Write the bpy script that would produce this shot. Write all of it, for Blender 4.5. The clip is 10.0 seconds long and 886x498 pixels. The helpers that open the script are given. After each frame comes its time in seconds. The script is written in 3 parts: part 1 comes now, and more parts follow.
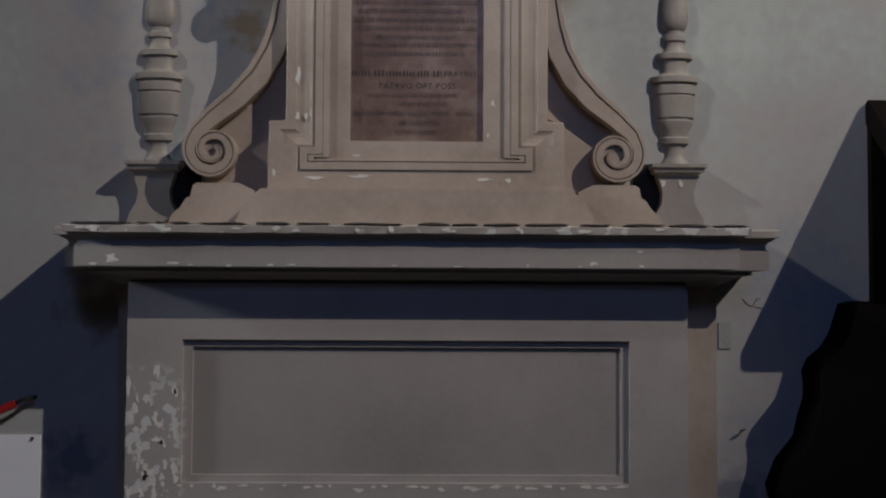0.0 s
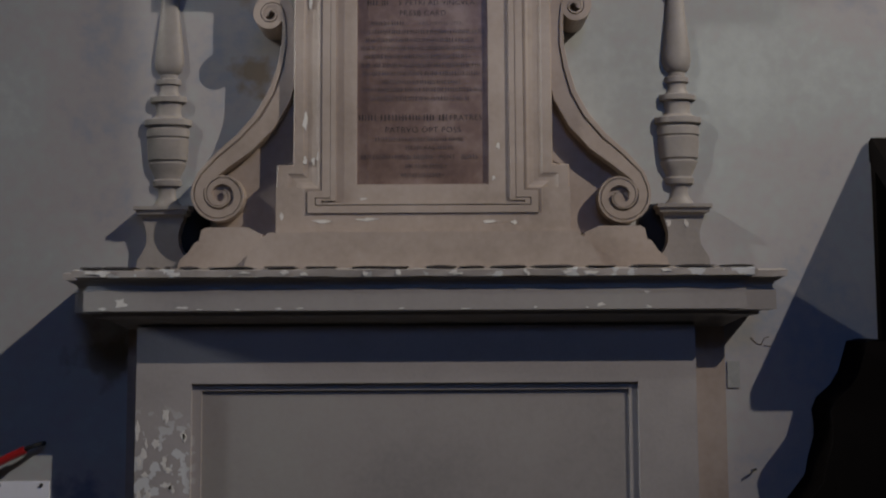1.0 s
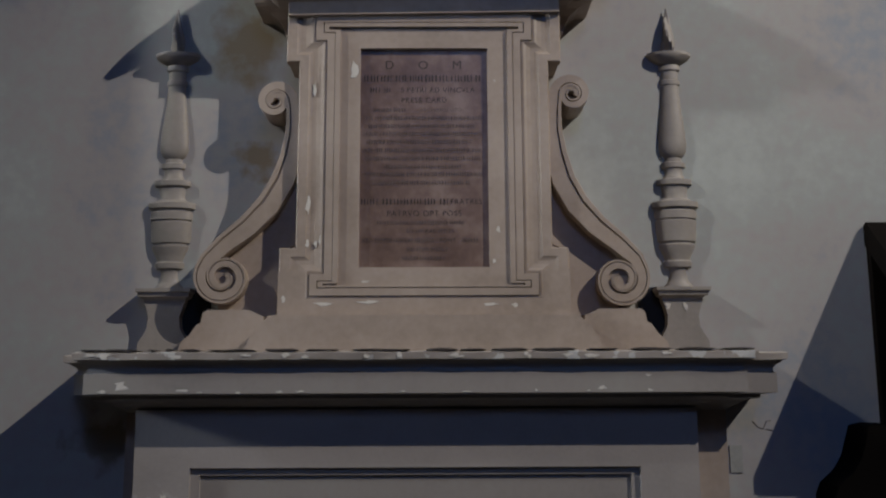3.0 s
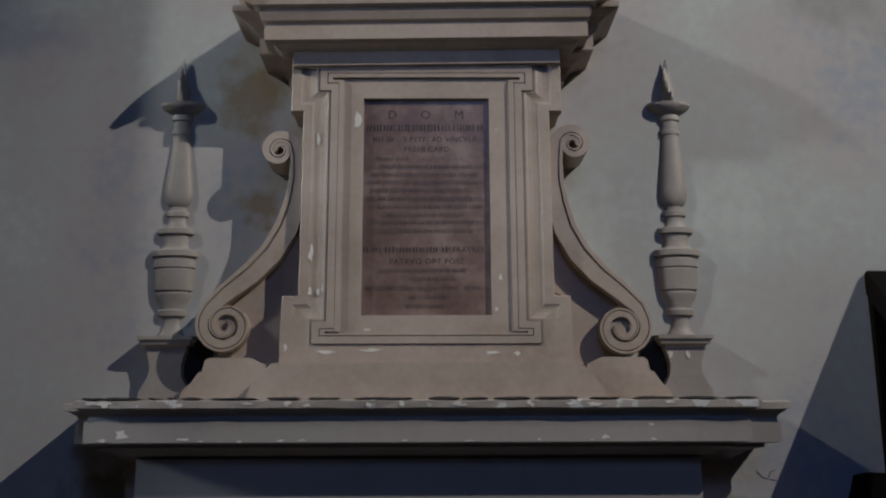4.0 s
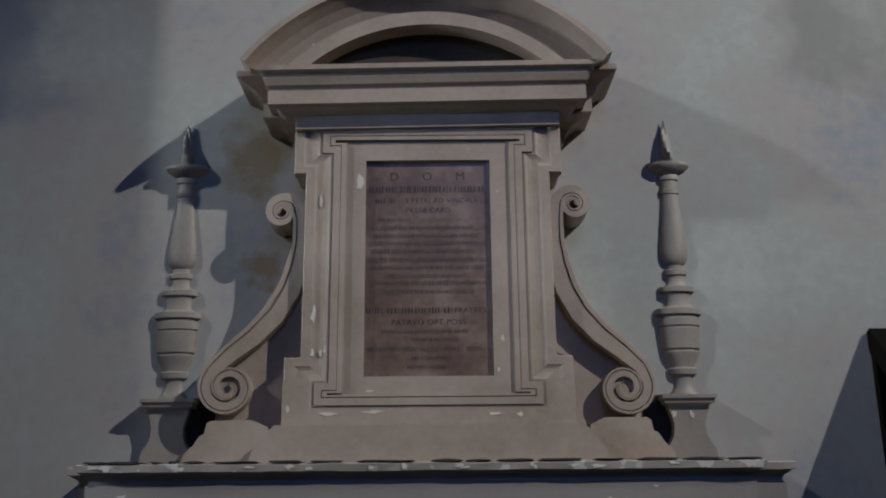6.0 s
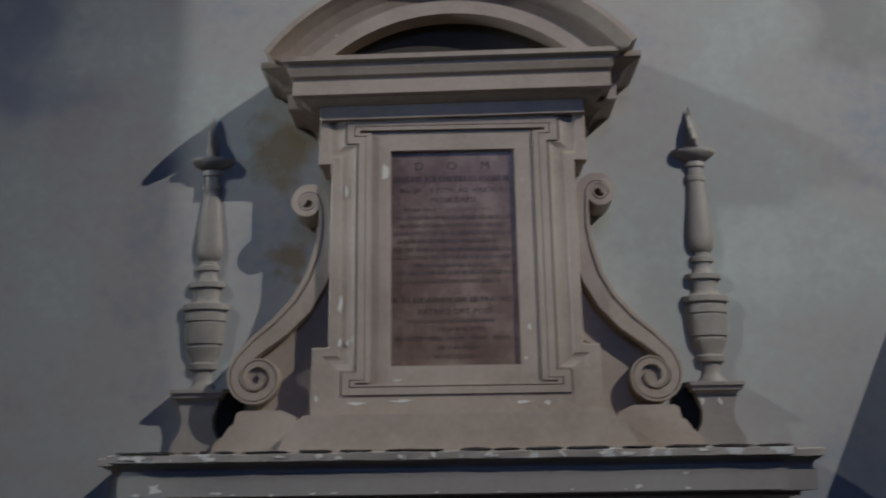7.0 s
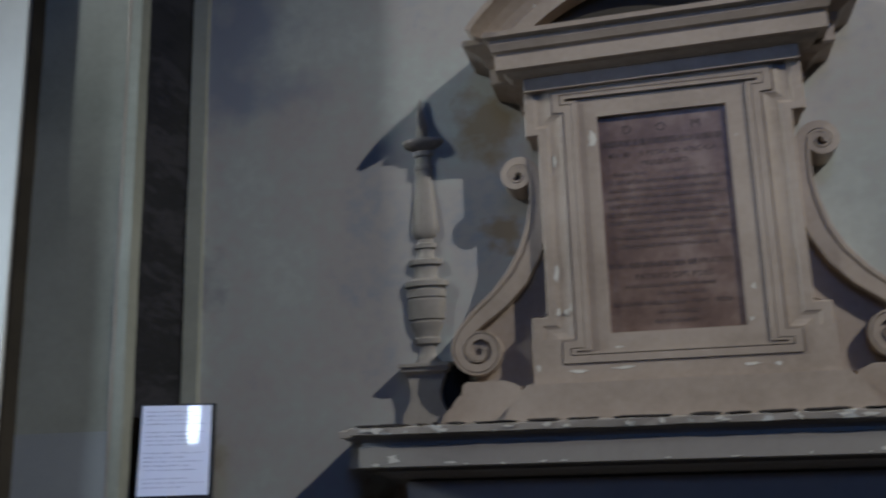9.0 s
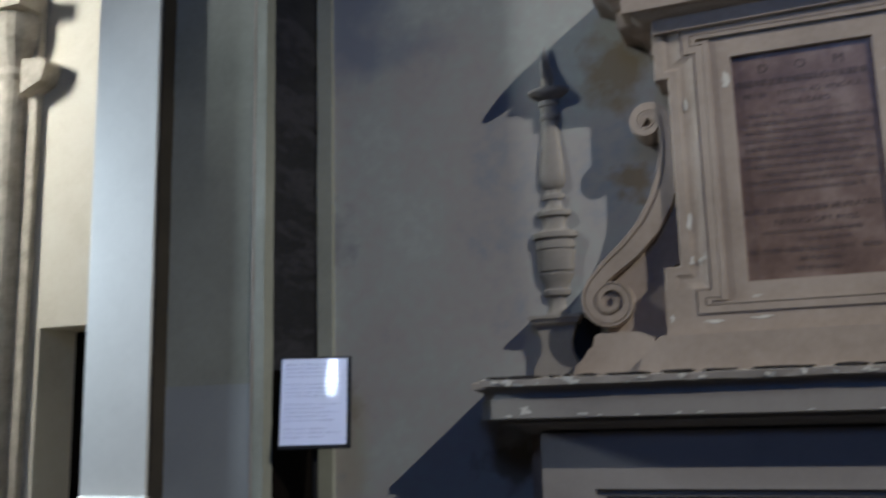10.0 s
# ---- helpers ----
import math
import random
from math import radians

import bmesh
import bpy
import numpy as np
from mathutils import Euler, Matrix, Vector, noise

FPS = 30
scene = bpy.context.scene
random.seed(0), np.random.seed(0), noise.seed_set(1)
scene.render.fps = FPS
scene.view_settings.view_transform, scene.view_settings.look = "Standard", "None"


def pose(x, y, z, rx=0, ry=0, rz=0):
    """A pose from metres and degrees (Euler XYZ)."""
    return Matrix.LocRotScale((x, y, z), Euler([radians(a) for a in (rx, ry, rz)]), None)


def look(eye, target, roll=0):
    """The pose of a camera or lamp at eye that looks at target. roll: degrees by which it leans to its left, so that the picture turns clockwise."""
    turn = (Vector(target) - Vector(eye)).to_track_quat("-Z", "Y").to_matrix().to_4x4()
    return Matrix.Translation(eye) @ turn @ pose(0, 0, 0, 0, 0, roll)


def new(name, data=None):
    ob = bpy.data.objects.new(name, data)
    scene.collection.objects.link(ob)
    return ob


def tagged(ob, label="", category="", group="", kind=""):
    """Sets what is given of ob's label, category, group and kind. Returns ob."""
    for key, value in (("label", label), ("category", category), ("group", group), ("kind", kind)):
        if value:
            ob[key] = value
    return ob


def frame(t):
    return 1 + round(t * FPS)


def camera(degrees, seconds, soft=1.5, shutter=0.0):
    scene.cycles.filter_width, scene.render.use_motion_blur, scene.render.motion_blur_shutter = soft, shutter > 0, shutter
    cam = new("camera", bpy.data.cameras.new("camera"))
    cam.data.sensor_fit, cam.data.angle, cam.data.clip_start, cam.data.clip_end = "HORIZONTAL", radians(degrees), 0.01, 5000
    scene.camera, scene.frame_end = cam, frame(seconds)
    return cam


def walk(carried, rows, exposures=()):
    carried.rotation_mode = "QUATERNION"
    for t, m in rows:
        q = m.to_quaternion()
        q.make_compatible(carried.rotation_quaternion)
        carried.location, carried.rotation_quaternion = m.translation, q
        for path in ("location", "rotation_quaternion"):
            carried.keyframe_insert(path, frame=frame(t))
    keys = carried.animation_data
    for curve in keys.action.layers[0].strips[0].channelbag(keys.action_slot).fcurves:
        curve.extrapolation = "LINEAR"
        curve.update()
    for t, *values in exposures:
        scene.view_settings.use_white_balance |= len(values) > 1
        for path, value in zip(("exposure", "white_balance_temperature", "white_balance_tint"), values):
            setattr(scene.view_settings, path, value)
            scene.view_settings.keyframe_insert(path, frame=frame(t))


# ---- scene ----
cam = camera(50.1, 10.0, soft=2.0, shutter=0.8)
PATH = [
    (0, (0.055, -3.071, 1.361), (0.074, -1.072, 1.44), 0.3),
    (0.5, (0.051, -3.078, 1.366), (0.059, -1.081, 1.483), -0.1),
    (1, (0.055, -3.085, 1.374), (0.059, -1.091, 1.532), -0.3),
    (1.5, (0.048, -3.097, 1.375), (0.053, -1.108, 1.584), -0.5),
    (2, (0.039, -3.099, 1.363), (0.053, -1.117, 1.631), -0.5),
    (2.5, (0.039, -3.1, 1.375), (0.054, -1.121, 1.668), -0.3),
    (4, (0.027, -3.111, 1.376), (0.044, -1.157, 1.803), -0.2),
    (4.5, (0.036, -3.113, 1.381), (0.052, -1.169, 1.847), 0.1),
    (5, (0.04, -3.103, 1.387), (0.05, -1.169, 1.896), -0.5),
    (5.5, (0.038, -3.12, 1.392), (0.048, -1.195, 1.931), -0.5),
    (6.8, (0.016, -3.133, 1.39), (0.018, -1.203, 1.917), -0.75),
    (7, (0.01, -3.133, 1.39), (-0.02, -1.201, 1.908), -0.8),
    (7.5, (0.004, -3.136, 1.391), (-0.083, -1.203, 1.897), -1.1),
    (8, (-0.008, -3.145, 1.389), (-0.205, -1.216, 1.879), -1.3),
    (8.5, (-0.022, -3.156, 1.406), (-0.318, -1.233, 1.871), -1.2),
    (9, (-0.041, -3.166, 1.403), (-0.483, -1.269, 1.857), -1.6),
    (9.5, (-0.034, -3.165, 1.411), (-0.613, -1.3, 1.839), -1.9),
    (10, (-0.04, -3.152, 1.405), (-0.75, -1.317, 1.768), -1.4),
]
walk(cam, [(t, look(eye, target, roll)) for t, eye, target, roll in PATH],
     [(0.0, -0.14, 6170, 14), (1.5, -0.14, 6170, 14), (2.5, -0.09, 6150, 13), (5.0, -0.14, 5850, 10), (7.5, -0.18, 5750, 7.5), (8.5, -0.20, 5720, 6.5), (10.0, -0.04, 5780, 7.5)])

# ---- light ----
world = bpy.data.worlds.new("church_dusk")
scene.world = world
world.use_nodes = True
world.node_tree.nodes["Background"].inputs[0].default_value = (0.30, 0.45, 0.85, 1)
world.node_tree.nodes["Background"].inputs[1].default_value = 0.25


def lamp(name, kind, where, target, power, colour, **extra):
    data = bpy.data.lights.new(name, kind)
    data.energy, data.color = power, colour
    for key, value in extra.items():
        if key == "size":
            data.shape, data.size, data.size_y = "RECTANGLE", value[0], value[1]
        if key == "radius":
            data.shadow_soft_size = value
        if key == "cone":
            data.spot_size, data.spot_blend = radians(value), 1.0
    ob = new(name, data)
    ob.matrix_world = look(where, target)
    return ob


# a spotlight high up across the nave, and a lamp from the left past the pier
lamp("spotlight", "SPOT", (7.0, -5.0, 8.4), (0.08, 0.0, 2.24), 3600, (1.0, 0.91, 0.765), radius=0.04, cone=26)
lamp("chapel_lamp", "SPOT", (-6.60, -2.75, 6.4), (-0.1, 0.0, 3.15), 1250, (0.95, 0.93, 0.83), radius=0.16, cone=31)
# unseen fill, added to brighten the white pilaster
lamp("bay_lamp", "SPOT", (-4.2, -0.86, 2.5), (-2.5, -0.46, 2.05), 430, (0.90, 0.97, 1.0), radius=0.2, cone=70)
# unseen light from the left, added so the far wall comes out bright
lamp("far_window_light", "AREA", (-6.98, -0.3, 4.6), (-4.0, 1.4, 2.3), 355, (1.0, 0.94, 0.82), size=(0.6, 1.2))
# added blue fill that tints the shadows; its source is unseen
lamp("high_window_light", "AREA", (1.0, -8.98, 6.5), (0.0, 0.0, 1.6), 62, (0.11, 0.32, 1.0), size=(2.0, 2.0))
# narrow lamp added where the sign's sheet mirrors it as glare
lamp("lancet_window_light", "AREA", (1.15, -8.98, 6.60), (1.15, 0.0, 5.60), 20, (0.80, 0.88, 1.0), size=(0.16, 0.55))


# ---- materials ----
def material(name, colours, rough=0.7, scale=4.0, grain=60.0, bump=0.15, spread=0.5, flecks=None, stretch=(1, 1, 1), metal=0.0, coat=0.0, gloss=0.5, stains_and_shade=()):
    """Two scales of noise over a ramp of colours, with fine relief; flecks: (colour, scale, amount) of paint loss."""
    mat = bpy.data.materials.new(name)
    mat.use_nodes = True
    nodes, links = mat.node_tree.nodes, mat.node_tree.links
    bsdf = nodes["Principled BSDF"]
    place = nodes.new("ShaderNodeTexCoord")
    mapping = nodes.new("ShaderNodeMapping")
    mapping.inputs["Scale"].default_value = stretch
    links.new(place.outputs["Object"], mapping.inputs["Vector"])
    big = nodes.new("ShaderNodeTexNoise")
    big.inputs["Scale"].default_value, big.inputs["Detail"].default_value, big.inputs["Roughness"].default_value = scale, 6, 0.62
    fine = nodes.new("ShaderNodeTexNoise")
    fine.inputs["Scale"].default_value, fine.inputs["Detail"].default_value = grain, 4
    links.new(mapping.outputs[0], big.inputs["Vector"])
    links.new(mapping.outputs[0], fine.inputs["Vector"])
    mix = nodes.new("ShaderNodeMath")
    mix.operation = "MULTIPLY_ADD"
    links.new(fine.outputs[0], mix.inputs[0])
    mix.inputs[1].default_value = 0.25
    add = nodes.new("ShaderNodeMath")
    add.operation = "SUBTRACT"
    links.new(big.outputs[0], add.inputs[0])
    add.inputs[1].default_value = 0.125
    links.new(add.outputs[0], mix.inputs[2])
    ramp = nodes.new("ShaderNodeValToRGB")
    low, high = 0.5 - spread / 2, 0.5 + spread / 2
    ramp.color_ramp.elements[0].position, ramp.color_ramp.elements[1].position = low, high
    ramp.color_ramp.elements[0].color, ramp.color_ramp.elements[1].color = (*colours[0], 1), (*colours[-1], 1)
    for i, c in enumerate(colours[1:-1]):
        ramp.color_ramp.elements.new(low + (high - low) * (i + 1) / (len(colours) - 1)).color = (*c, 1)
    links.new(mix.outputs[0], ramp.inputs[0])
    out = ramp.outputs[0]
    if flecks:
        chip = nodes.new("ShaderNodeTexNoise")
        chip.inputs["Scale"].default_value, chip.inputs["Detail"].default_value = flecks[1], 3
        links.new(place.outputs["Object"], chip.inputs["Vector"])
        edge = nodes.new("ShaderNodeValToRGB")
        edge.color_ramp.elements[0].position, edge.color_ramp.elements[1].position = flecks[2], flecks[2] + 0.015
        links.new(chip.outputs[0], edge.inputs[0])
        blend = nodes.new("ShaderNodeMix")
        blend.data_type = "RGBA"
        if len(flecks) > 3:
            axes = nodes.new("ShaderNodeSeparateXYZ")
            links.new(place.outputs["Object"], axes.inputs[0])
            fac = edge.outputs[0]
            for axis, none, full in flecks[3:]:
                gate = nodes.new("ShaderNodeMapRange")
                gate.inputs[1].default_value, gate.inputs[2].default_value = none, full
                links.new(axes.outputs[axis], gate.inputs[0])
                hold = nodes.new("ShaderNodeMath")
                hold.operation = "MULTIPLY"
                links.new(fac, hold.inputs[0])
                links.new(gate.outputs[0], hold.inputs[1])
                fac = hold.outputs[0]
            links.new(fac, blend.inputs[0])
        else:
            links.new(edge.outputs[0], blend.inputs[0])
        links.new(out, blend.inputs[6])
        blend.inputs[7].default_value = (*flecks[0], 1)
        out = blend.outputs[2]
    # ragged spots of another tone: stains, and shade put into the colour
    for (sx, sz), reach, tone in stains_and_shade:
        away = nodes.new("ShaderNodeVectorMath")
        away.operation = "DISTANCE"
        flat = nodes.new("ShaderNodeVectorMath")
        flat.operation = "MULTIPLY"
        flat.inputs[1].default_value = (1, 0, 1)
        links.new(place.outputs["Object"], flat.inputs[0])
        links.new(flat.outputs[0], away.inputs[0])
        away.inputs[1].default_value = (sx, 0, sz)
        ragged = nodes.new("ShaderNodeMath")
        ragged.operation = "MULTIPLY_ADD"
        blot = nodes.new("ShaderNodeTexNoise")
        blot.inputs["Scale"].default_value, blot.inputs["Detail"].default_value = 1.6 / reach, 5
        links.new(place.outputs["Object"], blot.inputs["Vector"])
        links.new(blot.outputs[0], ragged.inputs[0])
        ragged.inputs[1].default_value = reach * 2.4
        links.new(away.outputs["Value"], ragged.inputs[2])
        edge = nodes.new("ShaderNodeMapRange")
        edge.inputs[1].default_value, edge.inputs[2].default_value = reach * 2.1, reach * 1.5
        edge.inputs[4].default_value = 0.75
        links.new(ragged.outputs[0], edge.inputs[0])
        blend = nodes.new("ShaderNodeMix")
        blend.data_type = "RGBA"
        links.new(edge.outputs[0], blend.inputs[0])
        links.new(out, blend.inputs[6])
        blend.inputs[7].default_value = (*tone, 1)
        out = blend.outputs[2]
    links.new(out, bsdf.inputs["Base Color"])
    relief = nodes.new("ShaderNodeBump")
    relief.inputs["Strength"].default_value, relief.inputs["Distance"].default_value = bump, 0.01
    links.new(mix.outputs[0], relief.inputs["Height"])
    links.new(relief.outputs[0], bsdf.inputs["Normal"])
    bsdf.inputs["Roughness"].default_value, bsdf.inputs["Metallic"].default_value = rough, metal
    bsdf.inputs["Coat Weight"].default_value, bsdf.inputs["Specular IOR Level"].default_value = coat, gloss
    return mat


# right-hand spots are stains; most left-hand ones paint shade into the plaster
PLASTER = material("aged_plaster", [(0.252, 0.274, 0.305), (0.340, 0.317, 0.305), (0.340, 0.352, 0.335), (0.394, 0.415, 0.393)], 0.75, 1.2, 24, 0.18, 0.34, stains_and_shade=(((1.50, 3.08), 0.34, (0.200, 0.199, 0.191)), ((1.04, 0.70), 0.13, (0.117, 0.128, 0.170)), ((-0.60, 2.60), 0.17, (0.221, 0.149, 0.064)), ((-0.56, 2.20), 0.09, (0.221, 0.149, 0.064)), ((-1.02, 1.28), 0.14, (0.147, 0.113, 0.064)), ((-1.10, 0.80), 0.12, (0.111, 0.121, 0.184)), ((-1.42, 0.72), 0.26, (0.074, 0.092, 0.128)), ((-1.66, 3.05), 0.46, (0.163, 0.184, 0.247)), ((-1.74, 2.1), 0.16, (0.200, 0.199, 0.212)), ((-1.70, 1.5), 0.12, (0.221, 0.192, 0.156))))
STUCCO = material("painted_stucco", [(0.2457, 0.1950, 0.1532), (0.3192, 0.2560, 0.2059), (0.3727, 0.3060, 0.2529)], 0.50, 2.6, 50, 0.16, 0.36, ((0.5240, 0.4930, 0.4456), 9.0, 0.745))
GREY = material("grey_stucco", [(0.202, 0.185, 0.163), (0.255, 0.228, 0.202), (0.300, 0.272, 0.241)], 0.55, 5.0, 70, 0.2, 0.45)
WORN = material("worn_painted_stucco", [(0.256, 0.226, 0.198), (0.320, 0.282, 0.248), (0.358, 0.320, 0.285)], 0.5, 3.0, 80, 0.15, 0.5, ((0.486, 0.480, 0.461), 14.0, 0.60))
DIE = material("flaking_painted_stucco", [(0.236, 0.214, 0.201), (0.291, 0.262, 0.241), (0.329, 0.298, 0.277)], 0.5, 3.0, 80, 0.15, 0.5, ((0.486, 0.480, 0.461), 26.0, 0.55, (0, -0.68, -0.72), (2, 1.16, 1.0)))
PANEL = material("stained_grey_stucco", [(0.205, 0.185, 0.171), (0.248, 0.223, 0.204), (0.266, 0.250, 0.224)], 0.5, 1.6, 60, 0.12, 0.4)
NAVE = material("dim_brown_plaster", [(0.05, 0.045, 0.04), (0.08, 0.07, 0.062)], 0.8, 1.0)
STONE = material("weathered_stone", [(0.30, 0.26, 0.20), (0.45, 0.40, 0.32), (0.58, 0.53, 0.44)], 0.8, 6.0, 40, 0.4, 0.45)
TABLET = material("reddish_marble", [(0.104, 0.064, 0.048), (0.150, 0.097, 0.074), (0.219, 0.157, 0.129)], 0.38, 6.0, 40, 0.08, 0.32)
FAINT = material("worn_lettering", [(0.058, 0.040, 0.033), (0.096, 0.069, 0.059), (0.141, 0.106, 0.093)], 0.6, 18, 60, 0.1, 0.3)
INK = material("dark_lettering", [(0.022, 0.015, 0.013), (0.048, 0.035, 0.029)], 0.6, 30)
SHADE = material("dark_olive_brown", [(0.025, 0.02, 0.014), (0.06, 0.048, 0.033)], 0.7, 4)
WHITE = material("white_paint", [(0.67, 0.66, 0.62), (0.77, 0.76, 0.72)], 0.55, 3, 40, 0.08)
CREAM = material("cream_plaster", [(0.60, 0.54, 0.42), (0.70, 0.64, 0.52), (0.76, 0.71, 0.60)], 0.7, 1.5, 30, 0.12)
PIER = material("grey_green_plaster", [(0.225, 0.235, 0.198), (0.295, 0.30, 0.253), (0.35, 0.36, 0.312)], 0.65, 2.0, 40, 0.12)
MARBLE = material("dark_veined_marble", [(0.0028, 0.0028, 0.0039), (0.0140, 0.0126, 0.0164), (0.0049, 0.0045, 0.0062), (0.0280, 0.0259, 0.0328), (0.0070, 0.0063, 0.0086)], 0.4, 1.3, 14, 0.05, 0.34, None, (1, 1.0, 3.2))
DARKWOOD = material("dark_walnut", [(0.003, 0.0024, 0.002), (0.007, 0.005, 0.004)], 0.8, 3, 40, 0.1, 0.5, None, (1, 1, 0.15), gloss=0.06)
BLACK = material("black_metal_and_hollow", [(0.006, 0.006, 0.007), (0.012, 0.012, 0.013)], 0.5, 10, gloss=0.3)
DADO = material("repainted_dado", [(0.27, 0.285, 0.295), (0.33, 0.345, 0.345)], 0.6, 2.5)
PAPER = material("white_paper", [(0.74, 0.75, 0.78), (0.80, 0.81, 0.84)], 0.25, 6, 60, 0.03, 0.5, None, (1, 1, 1), 0.0, 0.5)
SLIP = material("yellowed_paper", [(0.24, 0.245, 0.23), (0.32, 0.32, 0.30)], 0.8, 30)
PRINT = material("grey_print", [(0.25, 0.25, 0.28), (0.32, 0.32, 0.35)], 0.5, 20)
FLOOR = material("worn_stone_floor", [(0.07, 0.06, 0.052), (0.11, 0.095, 0.08), (0.15, 0.13, 0.11)], 0.45, 1.5, 30, 0.1)
RED = material("red_plastic", [(0.248, 0.010, 0.010), (0.303, 0.015, 0.013)], 0.35, 10)


# ---- builders ----
def thing(name, label, category, at=(0, 0, 0), group="", kind=""):
    ob = new(name)
    ob.location = at
    return tagged(ob, label, category, group, kind)


def part(name, bm, mat, parent=None, label="", smooth=False, bevel=0.0):
    if bevel:
        sharp = [e for e in bm.edges if len(e.link_faces) == 2 and e.calc_face_angle(0) > 0.5]
        bmesh.ops.bevel(bm, geom=sharp, offset=bevel, segments=2, affect="EDGES", profile=0.5, clamp_overlap=True)
    bmesh.ops.recalc_face_normals(bm, faces=bm.faces)
    for f in bm.faces:
        f.smooth = smooth
    if smooth:
        for e in bm.edges:
            e.smooth = len(e.link_faces) < 2 or e.calc_face_angle(0) < 0.5
    mesh = bpy.data.meshes.new(name)
    bm.to_mesh(mesh)
    bm.free()
    mesh.materials.append(mat)
    ob = new(name, mesh)
    if parent:
        ob.parent = parent
        ob.matrix_parent_inverse = Matrix.Translation(-world_place(parent))
    if label:
        ob["label"] = label
    return ob


def world_place(ob):
    """Things stand at their location; parts have theirs at the world's origin."""
    return ob.location if ob.parent is None else Vector((0, 0, 0))


def box(x0, x1, y0, y1, z0, z1, bm=None):
    bm = bm or bmesh.new()
    v = [bm.verts.new((x, y, z)) for z in (z0, z1) for y in (y0, y1) for x in (x0, x1)]
    for f in ((0, 1, 3, 2), (4, 6, 7, 5), (0, 4, 5, 1), (2, 3, 7, 6), (0, 2, 6, 4), (1, 5, 7, 3)):
        bm.faces.new([v[i] for i in f])
    return bm


def slab(outline, y0, y1, bm=None):
    """A plate whose front outline is given in x and z, from depth y0 to y1."""
    bm = bm or bmesh.new()
    a = [bm.verts.new((x, y0, z)) for x, z in outline]
    b = [bm.verts.new((x, y1, z)) for x, z in outline]
    n = len(outline)
    bm.faces.new(a)
    bm.faces.new(b[::-1])
    for i in range(n):
        bm.faces.new((a[i], b[i], b[(i + 1) % n], a[(i + 1) % n]))
    return bm


def mirrored(half):
    """An outline from its right half, bottom to top."""
    return half + [(-x, z) for x, z in half[::-1]]


def cornice(xl, xr, yf, profile, back=0.0):
    """A moulding that runs round three sides of a block; profile: (overhang, height) from the bottom up."""
    bm = bmesh.new()
    rings = []
    for p, z in profile:
        rings.append([bm.verts.new(c) for c in ((xl - p, back, z), (xl - p, yf - p, z), (xr + p, yf - p, z), (xr + p, back, z))])
    for a, b in zip(rings, rings[1:]):
        for i in range(3):
            bm.faces.new((a[i], a[i + 1], b[i + 1], b[i]))
    bm.faces.new(rings[0][::-1])
    bm.faces.new(rings[-1])
    return bm


def lathe(profile, centre, steps=32, squash=1.0):
    """A turned shape; profile: (height, radius)."""
    bm = bmesh.new()
    rings = []
    for z, r in profile:
        rings.append([bm.verts.new((centre[0] + r * math.cos(a), centre[1] + squash * r * math.sin(a), z)) for a in (2 * math.pi * i / steps for i in range(steps))])
    for a, b in zip(rings, rings[1:]):
        for i in range(steps):
            bm.faces.new((a[i], a[(i + 1) % steps], b[(i + 1) % steps], b[i]))
    bm.faces.new(rings[0][::-1])
    bm.faces.new(rings[-1])
    return bm


def ribbon(path, widths, y0, y1, outer=1):
    """A band bent along a path in x and z, with a groove near its outer edge; y0: the front at each point of the path."""
    bm = bmesh.new()
    rings = []
    n = len(path)
    for i, (x, z) in enumerate(path):
        ax, az = path[max(i - 1, 0)]
        bx, bz = path[min(i + 1, n - 1)]
        d = math.hypot(bx - ax, bz - az) or 1
        nx, nz = -(bz - az) / d, (bx - ax) / d
        w, f = widths[i] / 2 * outer, y0[i]
        ring = []
        for k, y in ((-1, y1), (-1, f + 0.004), (-0.94, f), (-0.56, f), (-0.53, f + 0.010), (-0.40, f + 0.010), (-0.37, f + 0.002), (0.95, f + 0.002), (1, f + 0.006), (1, y1)):
            ring.append(bm.verts.new((x + nx * w * k, y, z + nz * w * k)))
        rings.append(ring)
    for a, b in zip(rings, rings[1:]):
        for i in range(10):
            bm.faces.new((a[i], a[(i + 1) % 10], b[(i + 1) % 10], b[i]))
    bm.faces.new(rings[0])
    bm.faces.new(rings[-1][::-1])
    return bm


def arc_moulding(centre, profile, a0, a1, steps=48):
    """A moulding bent round a centre in x and z; profile: (radius, y)."""
    bm = bmesh.new()
    rings = []
    for i in range(steps + 1):
        a = a0 + (a1 - a0) * i / steps
        rings.append([bm.verts.new((centre[0] + r * math.cos(a), y, centre[1] + r * math.sin(a))) for r, y in profile])
    m = len(profile)
    for a, b in zip(rings, rings[1:]):
        for i in range(m):
            bm.faces.new((a[i], a[(i + 1) % m], b[(i + 1) % m], b[i]))
    bm.faces.new(rings[0])
    bm.faces.new(rings[-1][::-1])
    return bm


def cut_below(bm, z):
    """Saws a shape off level at height z and closes the cut."""
    cut = bmesh.ops.bisect_plane(bm, geom=bm.verts[:] + bm.edges[:] + bm.faces[:], plane_co=(0, 0, z), plane_no=(0, 0, 1), clear_inner=True)
    bmesh.ops.edgenet_fill(bm, edges=[e for e in cut["geom_cut"] if isinstance(e, bmesh.types.BMEdge)])
    return bm


